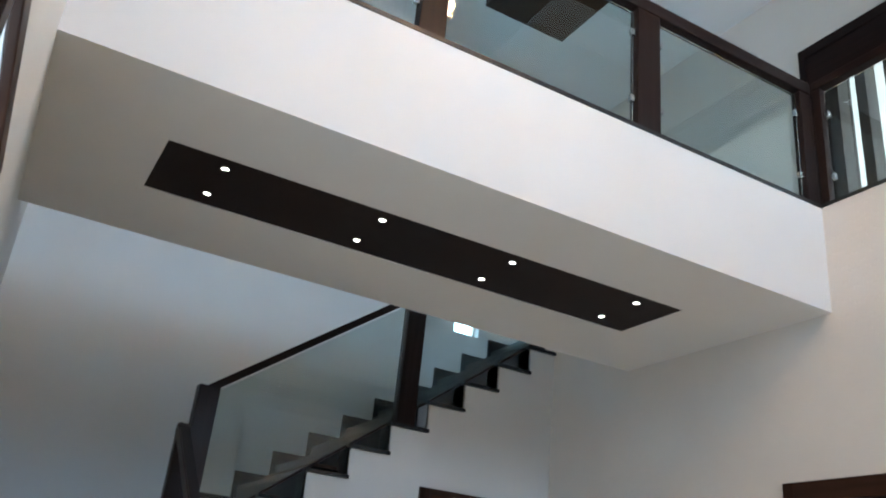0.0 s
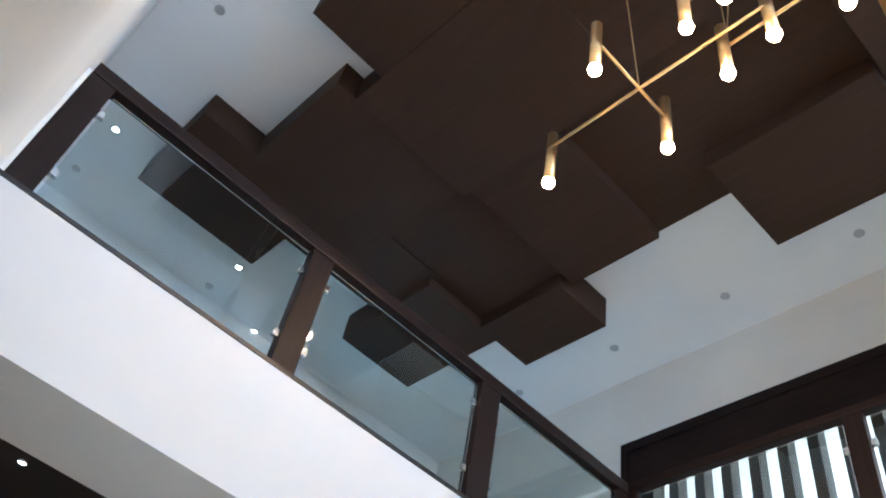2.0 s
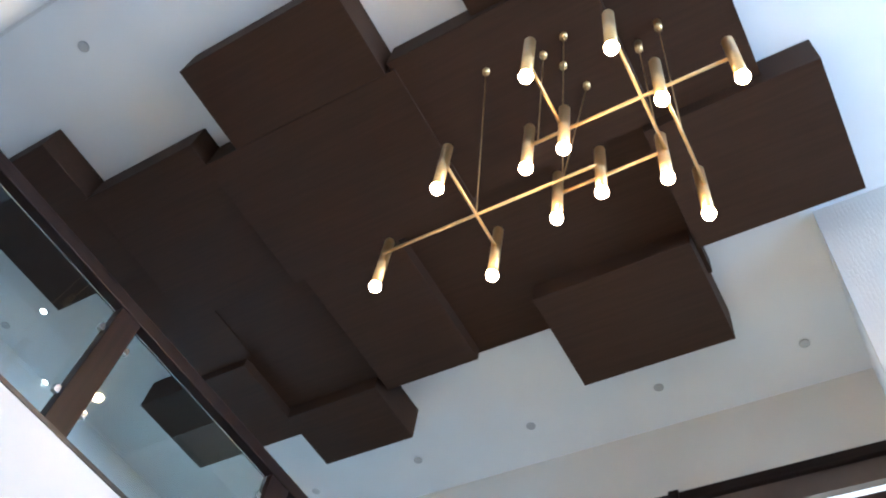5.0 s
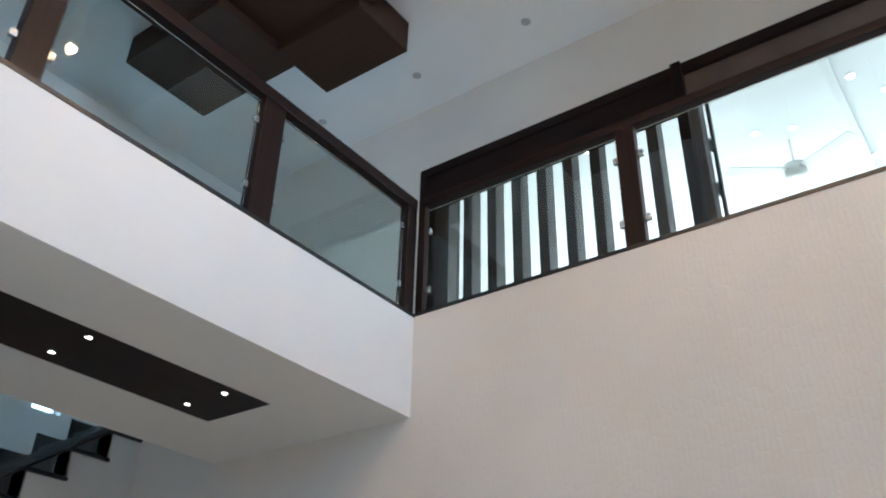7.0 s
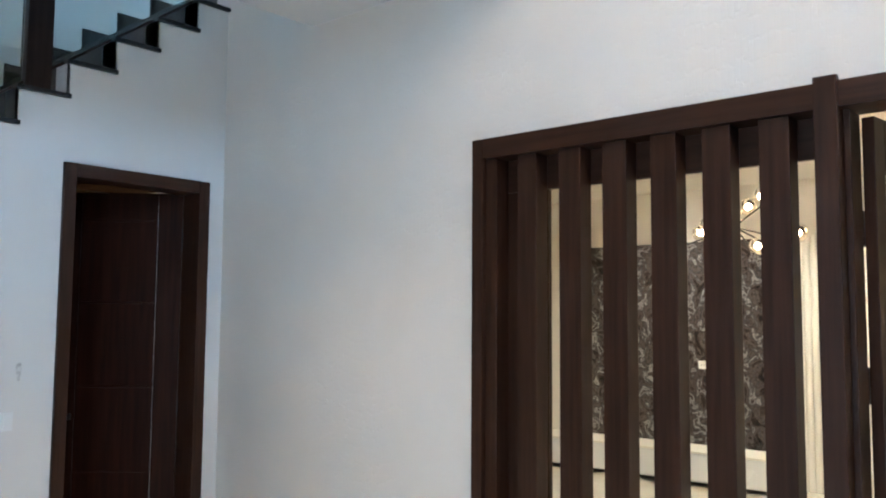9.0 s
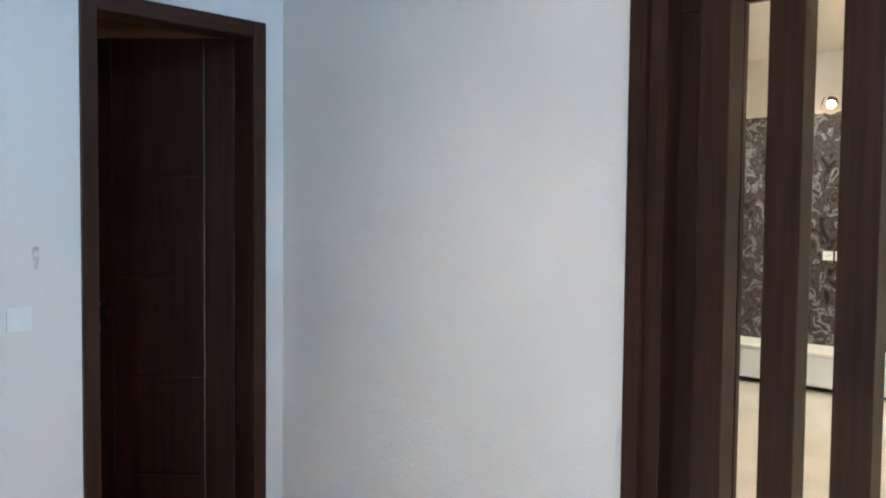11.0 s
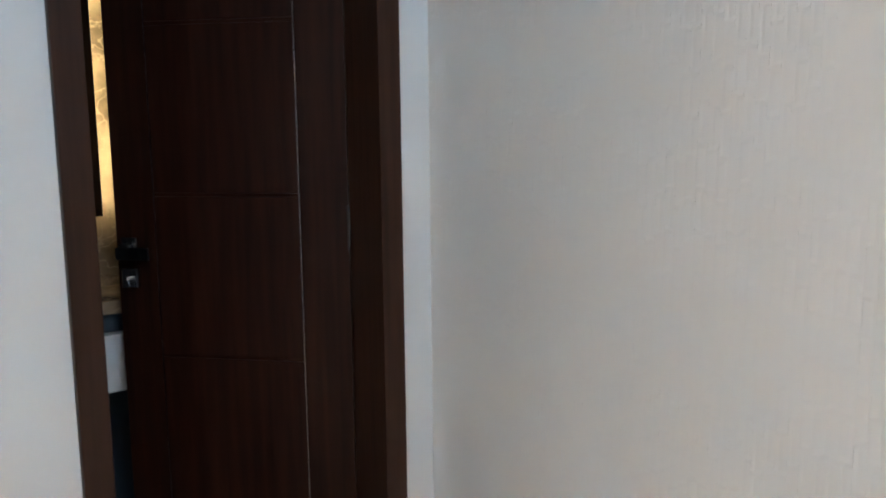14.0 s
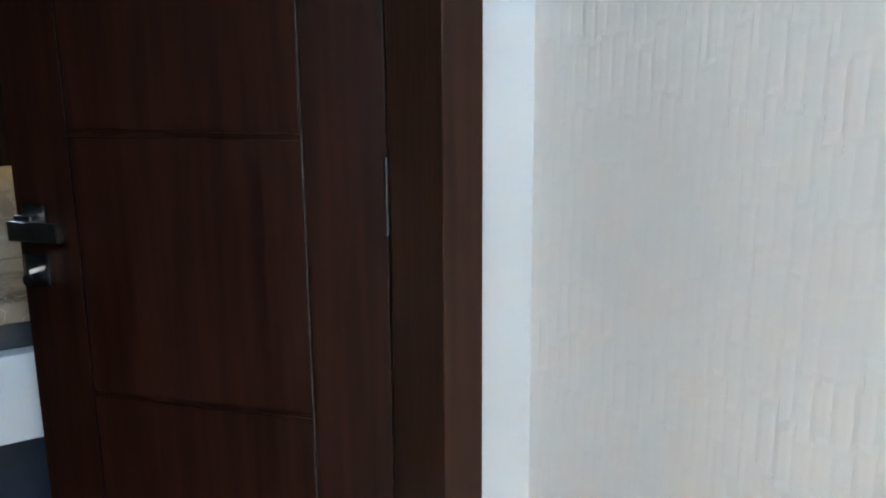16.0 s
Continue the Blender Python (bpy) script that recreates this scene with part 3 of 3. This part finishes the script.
def lattice(name, label, x, zf, left, gaps, post, right, depth=0.115, drop=2.10, inner=0.022, boarded=False, upright=WOOD, across=WOOD_Y, fin=0.093, blades=None):
    """A screen of upright fins beside an open doorway; x is the hall face, gaps the clear spans between fins."""
    t = thing(name, label, "lattice screen", "lattice screens")
    top = zf + 2.331
    part("jamb", box(x - 0.02, x + 0.15, left - 0.057, left, zf, top, 0.004), upright, t)
    part("header", box(x - 0.02, x + 0.15, right, left - 0.058, top - 0.088, top, 0.004), across, t)
    part("end_jamb", box(x - 0.02, x + 0.15, right, right + 0.057, zf, top - 0.089, 0.004), upright, t)
    part("post", box(x - 0.032, x + 0.15, post[0], post[1], zf, top + 0.018, 0.004), upright, t)
    part("inner_jamb", box(x + 0.03, x + 0.15, post[0] - inner, post[0] - 0.001, zf, top - 0.089, 0.004), blades or upright, t)
    part("top_board", box(x + depth - 0.025, x + depth, post[1] + 0.001, left - 0.058, zf + drop, top - 0.089), across, t)
    part("side_board", box(x + depth - 0.02, x + depth + 0.004, gaps[0][0], left - 0.058, zf, zf + drop - 0.001), blades or upright, t)
    part("sill", box(x, x + depth, post[1] + 0.001, left - 0.058, zf, zf + 0.04, 0.003), across, t)
    if boarded:
        part("transom", box(x + 0.02, x + 0.08, right + 0.058, post[0] - 0.001, zf + 2.065, top - 0.089), SMOKED, t, "brown gloss transom board")
        stile = part("door_stile", box(x + 0.155, x + 0.195, post[0] - inner - 0.034, post[0] - inner - 0.012, zf, zf + 2.06, 0.003), upright, t)
        for zz in (0.95, 1.25, 1.62):
            part("hinge", box(x + 0.151, x + 0.17, post[0] - inner - 0.011, post[0] - inner + 0.001, zf + zz, zf + zz + 0.11, 0.002), STEEL, stile)
        # Added dark board in place of the shade between the fin tops.
        part("shade_board", box(x - 0.006, x + 0.0015, post[1] + 0.001, left - 0.058, zf + 1.88, top - 0.089), across, t)
    edges = [min(gaps[0][0] + fin, left - 0.06)] + [g for pair in gaps for g in pair]
    spans = [(gaps[0][0] + 0.202, min(gaps[0][0] + 0.295, left - 0.06))] * (left - gaps[0][0] > 0.3) + [(edges[i + 1], edges[i]) for i in range(0, len(edges) - 1, 2)]
    for lo, hi in spans:
        part("fin", box(x + 0.002, x + depth - 0.027, lo, hi, zf + 0.041, top - 0.089, 0.004), blades or upright, t)
    return t


low_gaps = [(-2.195, -2.307), (-2.407, -2.506), (-2.610, -2.711), (-2.814, -2.913), (-3.017, -3.117), (-3.221, -3.309)]
lattice("lattice_screen", "dark wood lattice screen of upright fins in the plaster wall", 0.0, 0.0, LA1, low_gaps, (-3.384, -3.31), LA0)
up_gaps = [(-1.362 - 0.2235 * i, -1.505 - 0.2235 * i) for i in range(9)]
lattice("upper_lattice_screen", "dark wood lattice screen of upright fins on the landing", 1.46, UP, US1, up_gaps, (-3.395, -3.319), US0, 0.155, 2.10, 0.06, True, SHADED, SHADED_Y, 0.08, LIT_WOOD)

# open glazed door of the lit room
gd = thing("glazed_door", "dark wood glazed door standing open into the lit room", "door", at=(0.155, -3.428, 0))
GW = 0.43
gd.rotation_euler = (0, 0, radians(-8))
part("hinge_stile", box(0, 0.085, -0.02, 0.02, 0.01, 2.235, 0.004), WOOD, gd)
part("top_rail", box(0.086, GW, -0.02, 0.02, 2.06, 2.235, 0.004), WOOD_X, gd)
part("middle_rail", box(0.086, GW, -0.02, 0.02, 1.615, 1.705, 0.004), WOOD_X, gd)
part("bottom_rail", box(0.086, GW, -0.02, 0.02, 0.01, 0.2, 0.004), WOOD_X, gd)
for za, zb in ((0.2, 1.615), (1.705, 2.06)):
    pn = part("pane", box(0.082, GW - 0.013, -0.004, 0.004, za, zb), CLEAR, gd)
    pn.visible_shadow = False
for zz in (0.35, 1.28, 1.80):
    part("hinge", joined(rod((-0.004, 0.028, zz), (-0.004, 0.028, zz + 0.12), 0.008, 12), box(0.004, 0.06, 0.0205, 0.036, zz, zz + 0.12, 0.002)), STEEL, gd)

# ---- room behind the lower lattice ----
mw = thing("marble_wall_panel", "dark grey-brown veined marble feature wall", "wall panel", kind="structure")
part("marble_slab", box(5.24, 5.298, -1.345, -0.36, 0.0, 2.34, 0.002), MARBLE, mw)
part("marble_slab", box(5.24, 5.298, -0.357, 0.953, 0.0, 2.34, 0.002), MARBLE, mw)
fl = thing("fluted_panel", "cream fluted wall panel beside the marble", "wall panel", kind="structure")
for i in range(14):
    y = -1.354 - i * 0.062
    part("flute", joined(box(5.26, 5.298, y - 0.06, y, 0.0, 2.35), rod((5.262, y - 0.03, 0.0), (5.262, y - 0.03, 2.35), 0.028, 12)), CREAM, fl)
con = thing("media_console", "long white floating media console with a wood edge on top", "console", at=(4.98, -0.5, 0.06))
for i in range(5):
    y = -1.415 + 0.505 * i
    ob = part("drawer_front", box(4.76, 4.778, y + 0.004, y + 0.501, 0.055, 0.30, 0.003), LACQUER, con)
    ob.matrix_parent_inverse = Matrix.Translation((-4.98, 0.5, -0.06))
for nm, bm, mt in (("body", box(4.778, 5.238, -1.415, 1.11, 0.045, 0.308), LACQUER), ("top", box(4.755, 5.238, -1.42, 1.115, 0.309, 0.327, 0.002), CREAM),
                   ("plinth", box(4.9, 5.2, -1.35, 1.04, 0.0, 0.045), STEEL)):
    ob = part(nm, bm, mt, con)
    ob.matrix_parent_inverse = Matrix.Translation((-4.98, 0.5, -0.06))
so = thing("wall_socket", "white double wall socket on the marble", "socket")
part("plate", box(5.228, 5.24, -0.66, -0.575, 1.07, 1.15, 0.003), PLASTIC, so)
part("plate", box(5.228, 5.24, -0.75, -0.68, 1.07, 1.15, 0.003), PLASTIC, so)
for y in (-0.63, -0.605):
    part("pin_hole", rod((5.2275, y, 1.11), (5.2285, y, 1.11), 0.005, 8), STEEL, so)
dp = thing("wall_art_panel", "dark reddish glossy framed panel on the cream wall", "wall panel")
part("panel", box(5.24, 5.298, -2.67, -2.27, 0.25, 2.36, 0.004), LACQUER_DARK, dp)
part("frame", boxes((5.225, 5.24, -2.69, -2.65, 0.23, 2.38), (5.225, 5.24, -2.29, -2.25, 0.23, 2.38), (5.225, 5.24, -2.649, -2.291, 2.34, 2.38)), WOOD, dp)

GX, GY, GZ = 2.6, -2.0, 2.2
gc = thing("globe_chandelier", "dark metal chandelier with lit clear glass globes", "chandelier", at=(GX, GY, 2.88))


def globe_part(name, bm, mat, parent=None, smooth=True, label=""):
    ob = part(name, bm, mat, parent or gc, label, smooth)
    if not parent:
        ob.matrix_parent_inverse = Matrix.Translation((-GX, -GY, -2.88))
    return ob


globe_part("stem", rod((GX, GY, 2.17), (GX, GY, 2.87), 0.008, 10), STEEL)
globe_part("ceiling_plate", rod((GX, GY, 2.85), (GX, GY, 2.878), 0.06, 20), STEEL)
for i, (dx, dy, dz) in enumerate(((-0.05, -0.12, 0.09), (0.05, -0.14, -0.16), (0.12, -0.24, -0.12), (-0.12, -0.23, 0.14), (0.1, 0.14, 0.16), (-0.1, 0.13, -0.01),
                               (0.0, 0.1, -0.12), (0.05, 0.25, -0.05), (-0.05, -0.43, -0.10), (0.0, 0.45, -0.11))):
    c = Vector((GX + dx, GY + dy, GZ + dz))
    globe_part("arm", rod((GX, GY, 2.17), tuple(c - Vector((0, 0, 0.06))), 0.006, 8), STEEL)
    sh = globe_part("globe", ball(c, 0.058, 20, 14), AMBER, label="clear glass globe")
    sh.visible_shadow = False
    globe_part("bulb", ball(c, 0.014, 12, 8), BULB, sh)
for x, y in ((1.4, -0.3), (1.4, -2.6), (1.4, -4.6), (5.0, -0.42), (5.0, -1.42), (5.0, -2.42), (3.0, -4.6)):
    downlight(x, y, 2.88, 0.045, LED, "downlights of the lit room", "small round downlight, lit warm, in a cream ceiling")
for x, y, w in ((1.6, -1.0, 50), (1.6, -3.6, 50), (4.4, -0.6, 70), (4.6, -2.6, 70), (3.0, -4.8, 60)):
    spot_lamp("living_lamp", x, y, 2.85, w, (1.0, 0.82, 0.58), 140, 0.05)
fan = thing("ceiling_fan", "cream ceiling fan with three blades in the lit room", "fan", at=(3.15, -3.32, 2.88))
part("rod", rod((0, 0, 0), (0, 0, -0.24), 0.014, 12), STEEL, fan)
part("motor", joined(rod((0, 0, -0.22), (0, 0, -0.29), 0.085, 24, 0.10), rod((0, 0, -0.29), (0, 0, -0.33), 0.10, 24, 0.06)), CREAM, fan, smooth=True)
for i in range(3):
    bl = part("blade", box(0.08, 0.64, -0.06, 0.06, -0.270, -0.260, 0.003), CREAM, fan)
    bl.rotation_euler = (radians(6), 0, radians(120 * i + 176))
cv = thing("cove_light", "amber LED cove strip along the cream ceiling", "ceiling light")
part("profile", boxes((3.25, 5.29, -3.272, -3.252, 2.855, 2.8795), (3.25, 5.29, -3.188, -3.168, 2.855, 2.8795)), CREAM, cv)
part("led_strip", box(3.25, 5.29, -3.251, -3.189, 2.868, 2.8795), STRIP, cv, "glowing amber strip")

# ---- upper room behind the landing ----
uf = thing("upper_ceiling_fan", "white ceiling fan in the bright upper room", "fan", at=(3.7, -3.62, TOP - 0.08))
part("rod", rod((0, 0, 0.08), (0, 0, -0.25), 0.012, 10), PLASTIC, uf)
part("motor", rod((0, 0, -0.22), (0, 0, -0.33), 0.10, 24), PLASTIC, uf, smooth=True)
for i in range(3):
    bl = part("blade", box(0.09, 0.62, -0.065, 0.065, -0.285, -0.275, 0.003), PLASTIC, uf)
    bl.rotation_euler = (0, 0, radians(120 * i + 3))
structure("beam_upper_room", box(1.61, 6.45, -4.20, -4.13, TOP - 0.05, TOP), PAINT, "shallow white ceiling step in the upper room", "trim")
for x, y in ((3.436, -3.398), (3.539, -3.703), (3.123, -4.299), (3.461, -4.516), (4.38, -4.238), (2.8, -2.0), (4.2, -2.0)):
    downlight(x, y, TOP, 0.045, LED_COOL, "downlights of the upper room", "small round lit downlight in the white upper room")

# ---- bathroom door, leaf and frame ----
dr = thing("door_frame", "dark wood door frame in the wall under the stairs", "door frame", kind="structure")
part("left_post", box(DX0, -0.884, -0.02, 0.13, 0, DZ, 0.004), WOOD, dr)
part("right_post", box(-0.173, DX1, -0.02, 0.14, 0, DZ, 0.004), WOOD, dr)
part("head", box(-0.883, -0.174, -0.02, 0.14, 2.25, DZ, 0.004), WOOD_X, dr)
leaf = thing("door_leaf", "dark mahogany door leaf standing ajar, hinged beside the corner", "door", at=(-0.1605, 0.1536, 0))
leaf.rotation_euler = (0, 0, radians(132.3))
LW = 0.70
# built along local +x, hall face towards +y
cols = [(0.0, 0.1385), (0.1415, 0.5745), (0.5775, LW)]
zcuts = [0.01, 0.21, 0.681, 1.153, 1.629, 2.10, 2.262]
part("core", box(0, LW, -0.018, 0.014, 0.01, 2.262), LEAF, leaf)
part("hinge_stile", box(*cols[0], 0.0142, 0.02, 0.01, 2.262, 0.002), LEAF, leaf)
part("lock_stile", box(*cols[2], 0.0142, 0.02, 0.01, 2.262, 0.002), LEAF, leaf)
for za, zb in zip(zcuts, zcuts[1:]):
    part("face_panel", box(*cols[1], 0.0142, 0.02, za + 0.005, zb - 0.005, 0.003), LEAF, leaf)
for x in (0.140, 0.576):
    part("inlay", box(x - 0.001, x + 0.001, 0.0142, 0.0205, 0.02, 2.22), CHROME, leaf, "thin metal inlay line")
for zz in (0.15, 1.003, 1.93):
    part("hinge", rod((-0.001, 0.0225, zz), (-0.001, 0.0225, zz + 0.122), 0.0045, 12), STEEL, leaf, "dull steel hinge knuckle")
part("handle", joined(box(0.632, 0.680, 0.0202, 0.031, 0.982, 1.030, 0.003), box(0.638, 0.674, 0.0305, 0.060, 0.978, 1.014, 0.005),
                      box(0.572, 0.676, 0.054, 0.074, 0.970, 1.006, 0.004)), CHROME, leaf, "satin chrome lever handle")
rose = part("rose", box(0.630, 0.682, 0.0202, 0.038, 0.884, 0.940, 0.004), CHROME, leaf, "square chrome key rose")
part("key", joined(box(0.654, 0.658, 0.038, 0.058, 0.908, 0.916), rod((0.656, 0.058, 0.898), (0.656, 0.061, 0.898), 0.011, 14)), CHROME, rose)
part("back_handle", joined(box(0.632, 0.680, -0.03, -0.0182, 0.982, 1.030, 0.003), box(0.545, 0.678, -0.07, -0.054, 0.984, 1.022, 0.003),
                           rod((0.656, -0.018, 1.006), (0.656, -0.066, 1.006), 0.012, 16)), CHROME, leaf)

# bathroom
structure("wall_bath_left", box(-1.72, -1.60, 0.12, BACK, 0, 2.0), SLATE, "dark tiled bathroom side wall", "wall")
structure("wall_bath_back", box(-1.6, 0.0, 1.0, 1.12, 0, 2.34), STONE, "golden stone bathroom wall", "wall")
# Laminate colour darkens this ceiling in place of its dimness above the mirror glow.
structure("ceiling_bath", box(-1.6, 0.0, 0.12, 1.0, 2.345, 2.365), PANEL, "bathroom ceiling darkened with brown to keep it dim", "ceiling")
structure("floor_bath", box(-1.6, 0.0, 0.12, 1.0, 0.002, 0.012), SLATE, "dark bathroom floor tile", "floor")
mi = thing("bathroom_mirror", "dark backlit mirror hung on the stone wall", "mirror")
part("mirror_plate", box(-1.35, -0.600, 0.935, 0.943, 1.064, 2.05, 0.002), MIRROR, mi)
part("backing", box(-1.31, -0.640, 0.944, 0.999, 1.10, 2.01), STEEL, mi)
part("light_strip", box(-0.638, -0.630, 0.955, 0.985, 1.10, 2.01), STRIP, mi, "glowing amber strip behind the mirror")
structure("trim_bath_wall", box(-1.6, 0.0, 0.985, 0.9995, 0.013, 0.74), SLATE, "dark blue-grey panel on the wall below the vanity", "wall tiling")
va = thing("vanity", "floating stone vanity with a white drawer", "vanity")
part("counter", box(-1.5, -0.30, 0.72, 0.999, 0.79, 0.83, 0.004), STONE, va)
part("upstand", box(-1.5, -0.30, 0.985, 0.999, 0.8302, 0.86, 0.002), STONE, va)
part("recess", box(-1.48, -0.32, 0.79, 0.984, 0.72, 0.789), SLATE, va)
part("drawer", box(-1.48, -0.32, 0.75, 0.984, 0.54, 0.719, 0.004), LACQUER, va, "white lacquered drawer front")
part("basin", box(-0.98, -0.70, 0.745, 0.95, 0.8302, 0.838, 0.003), PLASTIC, va, "low white ceramic basin")
fc = thing("faucet", "chrome basin faucet beside the mirror", "faucet")
part("spout", joined(rod((-0.72, 0.965, 0.8303), (-0.72, 0.965, 1.06), 0.014, 16), box(-0.736, -0.704, 0.85, 0.975, 1.05, 1.075, 0.004)), CHROME, fc)
area_lamp("bath_mirror_glow", (-0.622, 0.972, 1.55), (0.4, 0.985, 1.55), 0.025, 0.9, 1.4, (1.0, 0.70, 0.34))

# ---- small fittings of the hall ----
sw = thing("light_switch", "white square light switch plate on the wall", "light switch")
part("plate", box(-1.226, -1.138, -0.009, 0.0, 1.012, 1.10, 0.002), SWITCH, sw)
part("rocker", box(-1.218, -1.183, -0.0125, -0.0092, 1.022, 1.09, 0.0015), SWITCH, sw)
part("rocker", box(-1.181, -1.146, -0.0125, -0.0092, 1.022, 1.09, 0.0015), SWITCH, sw)
bm = bmesh.new()
ring = [bm.verts.new((-1.118 + 0.013 * math.cos(a) * (1 + 0.3 * math.sin(3 * a)), -0.0012, 1.285 + 0.055 * math.sin(a) * (1 + 0.2 * math.cos(2 * a)))) for a in [i * math.pi / 9 for i in range(18)]]
back = [bm.verts.new((v.co.x, -0.0002, v.co.z)) for v in ring]
bm.faces.new(ring)
for i in range(18):
    bm.faces.new((ring[i], ring[i - 1], back[i - 1], back[i]))
SMEAR = material("dusty_smear", (0.53, 0.525, 0.515), rough=0.8, vary=0.2, scale=40)
structure("trim_scuff", bm, SMEAR, "faint grey scuff mark on the white wall", "stain")
structure("baseboard", box(L + 0.001, DX0 - 0.001, -0.012, -0.0005, 0, 0.09), GRANITE, "black granite skirting under the stairs", "baseboard")
structure("baseboard_corner", box(-0.104, -0.013, -0.012, -0.0005, 0, 0.09), GRANITE, "short black granite skirting beside the door", "baseboard")
structure("baseboard_right", box(-0.012, -0.0005, LA1 + 0.002, -0.0005, 0, 0.09), GRANITE, "black granite skirting along the plaster wall", "baseboard")

en = thing("door_1", "dark wood entrance door frame with a tall glass pane in the left wall", "door", kind="structure")
part("near_post", box(L - 0.12, L + 0.02, LO0, LO0 + 0.06, 0, LOZ + 0.06, 0.004), WOOD, en)
part("far_post", box(L - 0.12, L + 0.02, LO1 - 0.06, LO1, 0, LOZ + 0.06, 0.004), WOOD, en)
part("head", box(L + 0.0005, L + 0.02, LO0 + 0.061, LO1 - 0.061, LOZ - 0.0, LOZ + 0.06, 0.004), WOOD_Y, en)
pn = part("pane", box(L - 0.09, L - 0.08, LO0 + 0.06, LO1 - 0.06, 0.02, LOZ - 0.001), CLEAR, en)
pn.visible_shadow = False
part("threshold", box(L - 0.12, L, LO0 + 0.061, LO1 - 0.061, 0, 0.02), GRANITE, en)


def window_unit(name, label, axis, fixed, a0, a1, z0, z1, bars, w=0.05, wood=WOOD):
    t = thing(name, label, "window", kind="structure")

    def run(p, q, za, zb, d0, d1):
        return box(p, q, fixed + d0, fixed + d1, za, zb) if axis == "x" else box(fixed + d0, fixed + d1, p, q, za, zb)

    part("sill", run(a0, a1, z0, z0 + w, -0.03, 0.03), wood, t)
    part("head", run(a0, a1, z1 - w, z1, -0.03, 0.03), wood, t)
    xs = [a0 + (a1 - a0) * i / (bars + 1) for i in range(bars + 2)]
    for i, x in enumerate(xs):
        lo = max(a0, min(a1 - w, x - w / 2))
        part("mullion", run(lo, lo + w, z0 + w, z1 - w, -0.03, 0.03), wood, t)
    for p, q in zip(xs, xs[1:]):
        g = part("pane", run(p + w, q - w, z0 + w, z1 - w, -0.004, 0.004), CLEAR, t)
        g.visible_shadow = False
    return t


window_unit("window_1", "tall dark-framed window at the rear of the hall", "x", REAR - 0.08, WX0, WX1, WZ0, WZ1, 2)
window_unit("window_2", "narrow upright window over the stairs", "x", BACK + 0.1, SX0, SX1, SZ0, SZ1, 0, 0.018, PLASTIC)
# Added and unseen: frames the opening where the upper room fill stands.
window_unit("added_window", "unseen window added for the light of the upper room", "y", 6.53, -5.0, -0.2, 4.3, 6.3, 3)
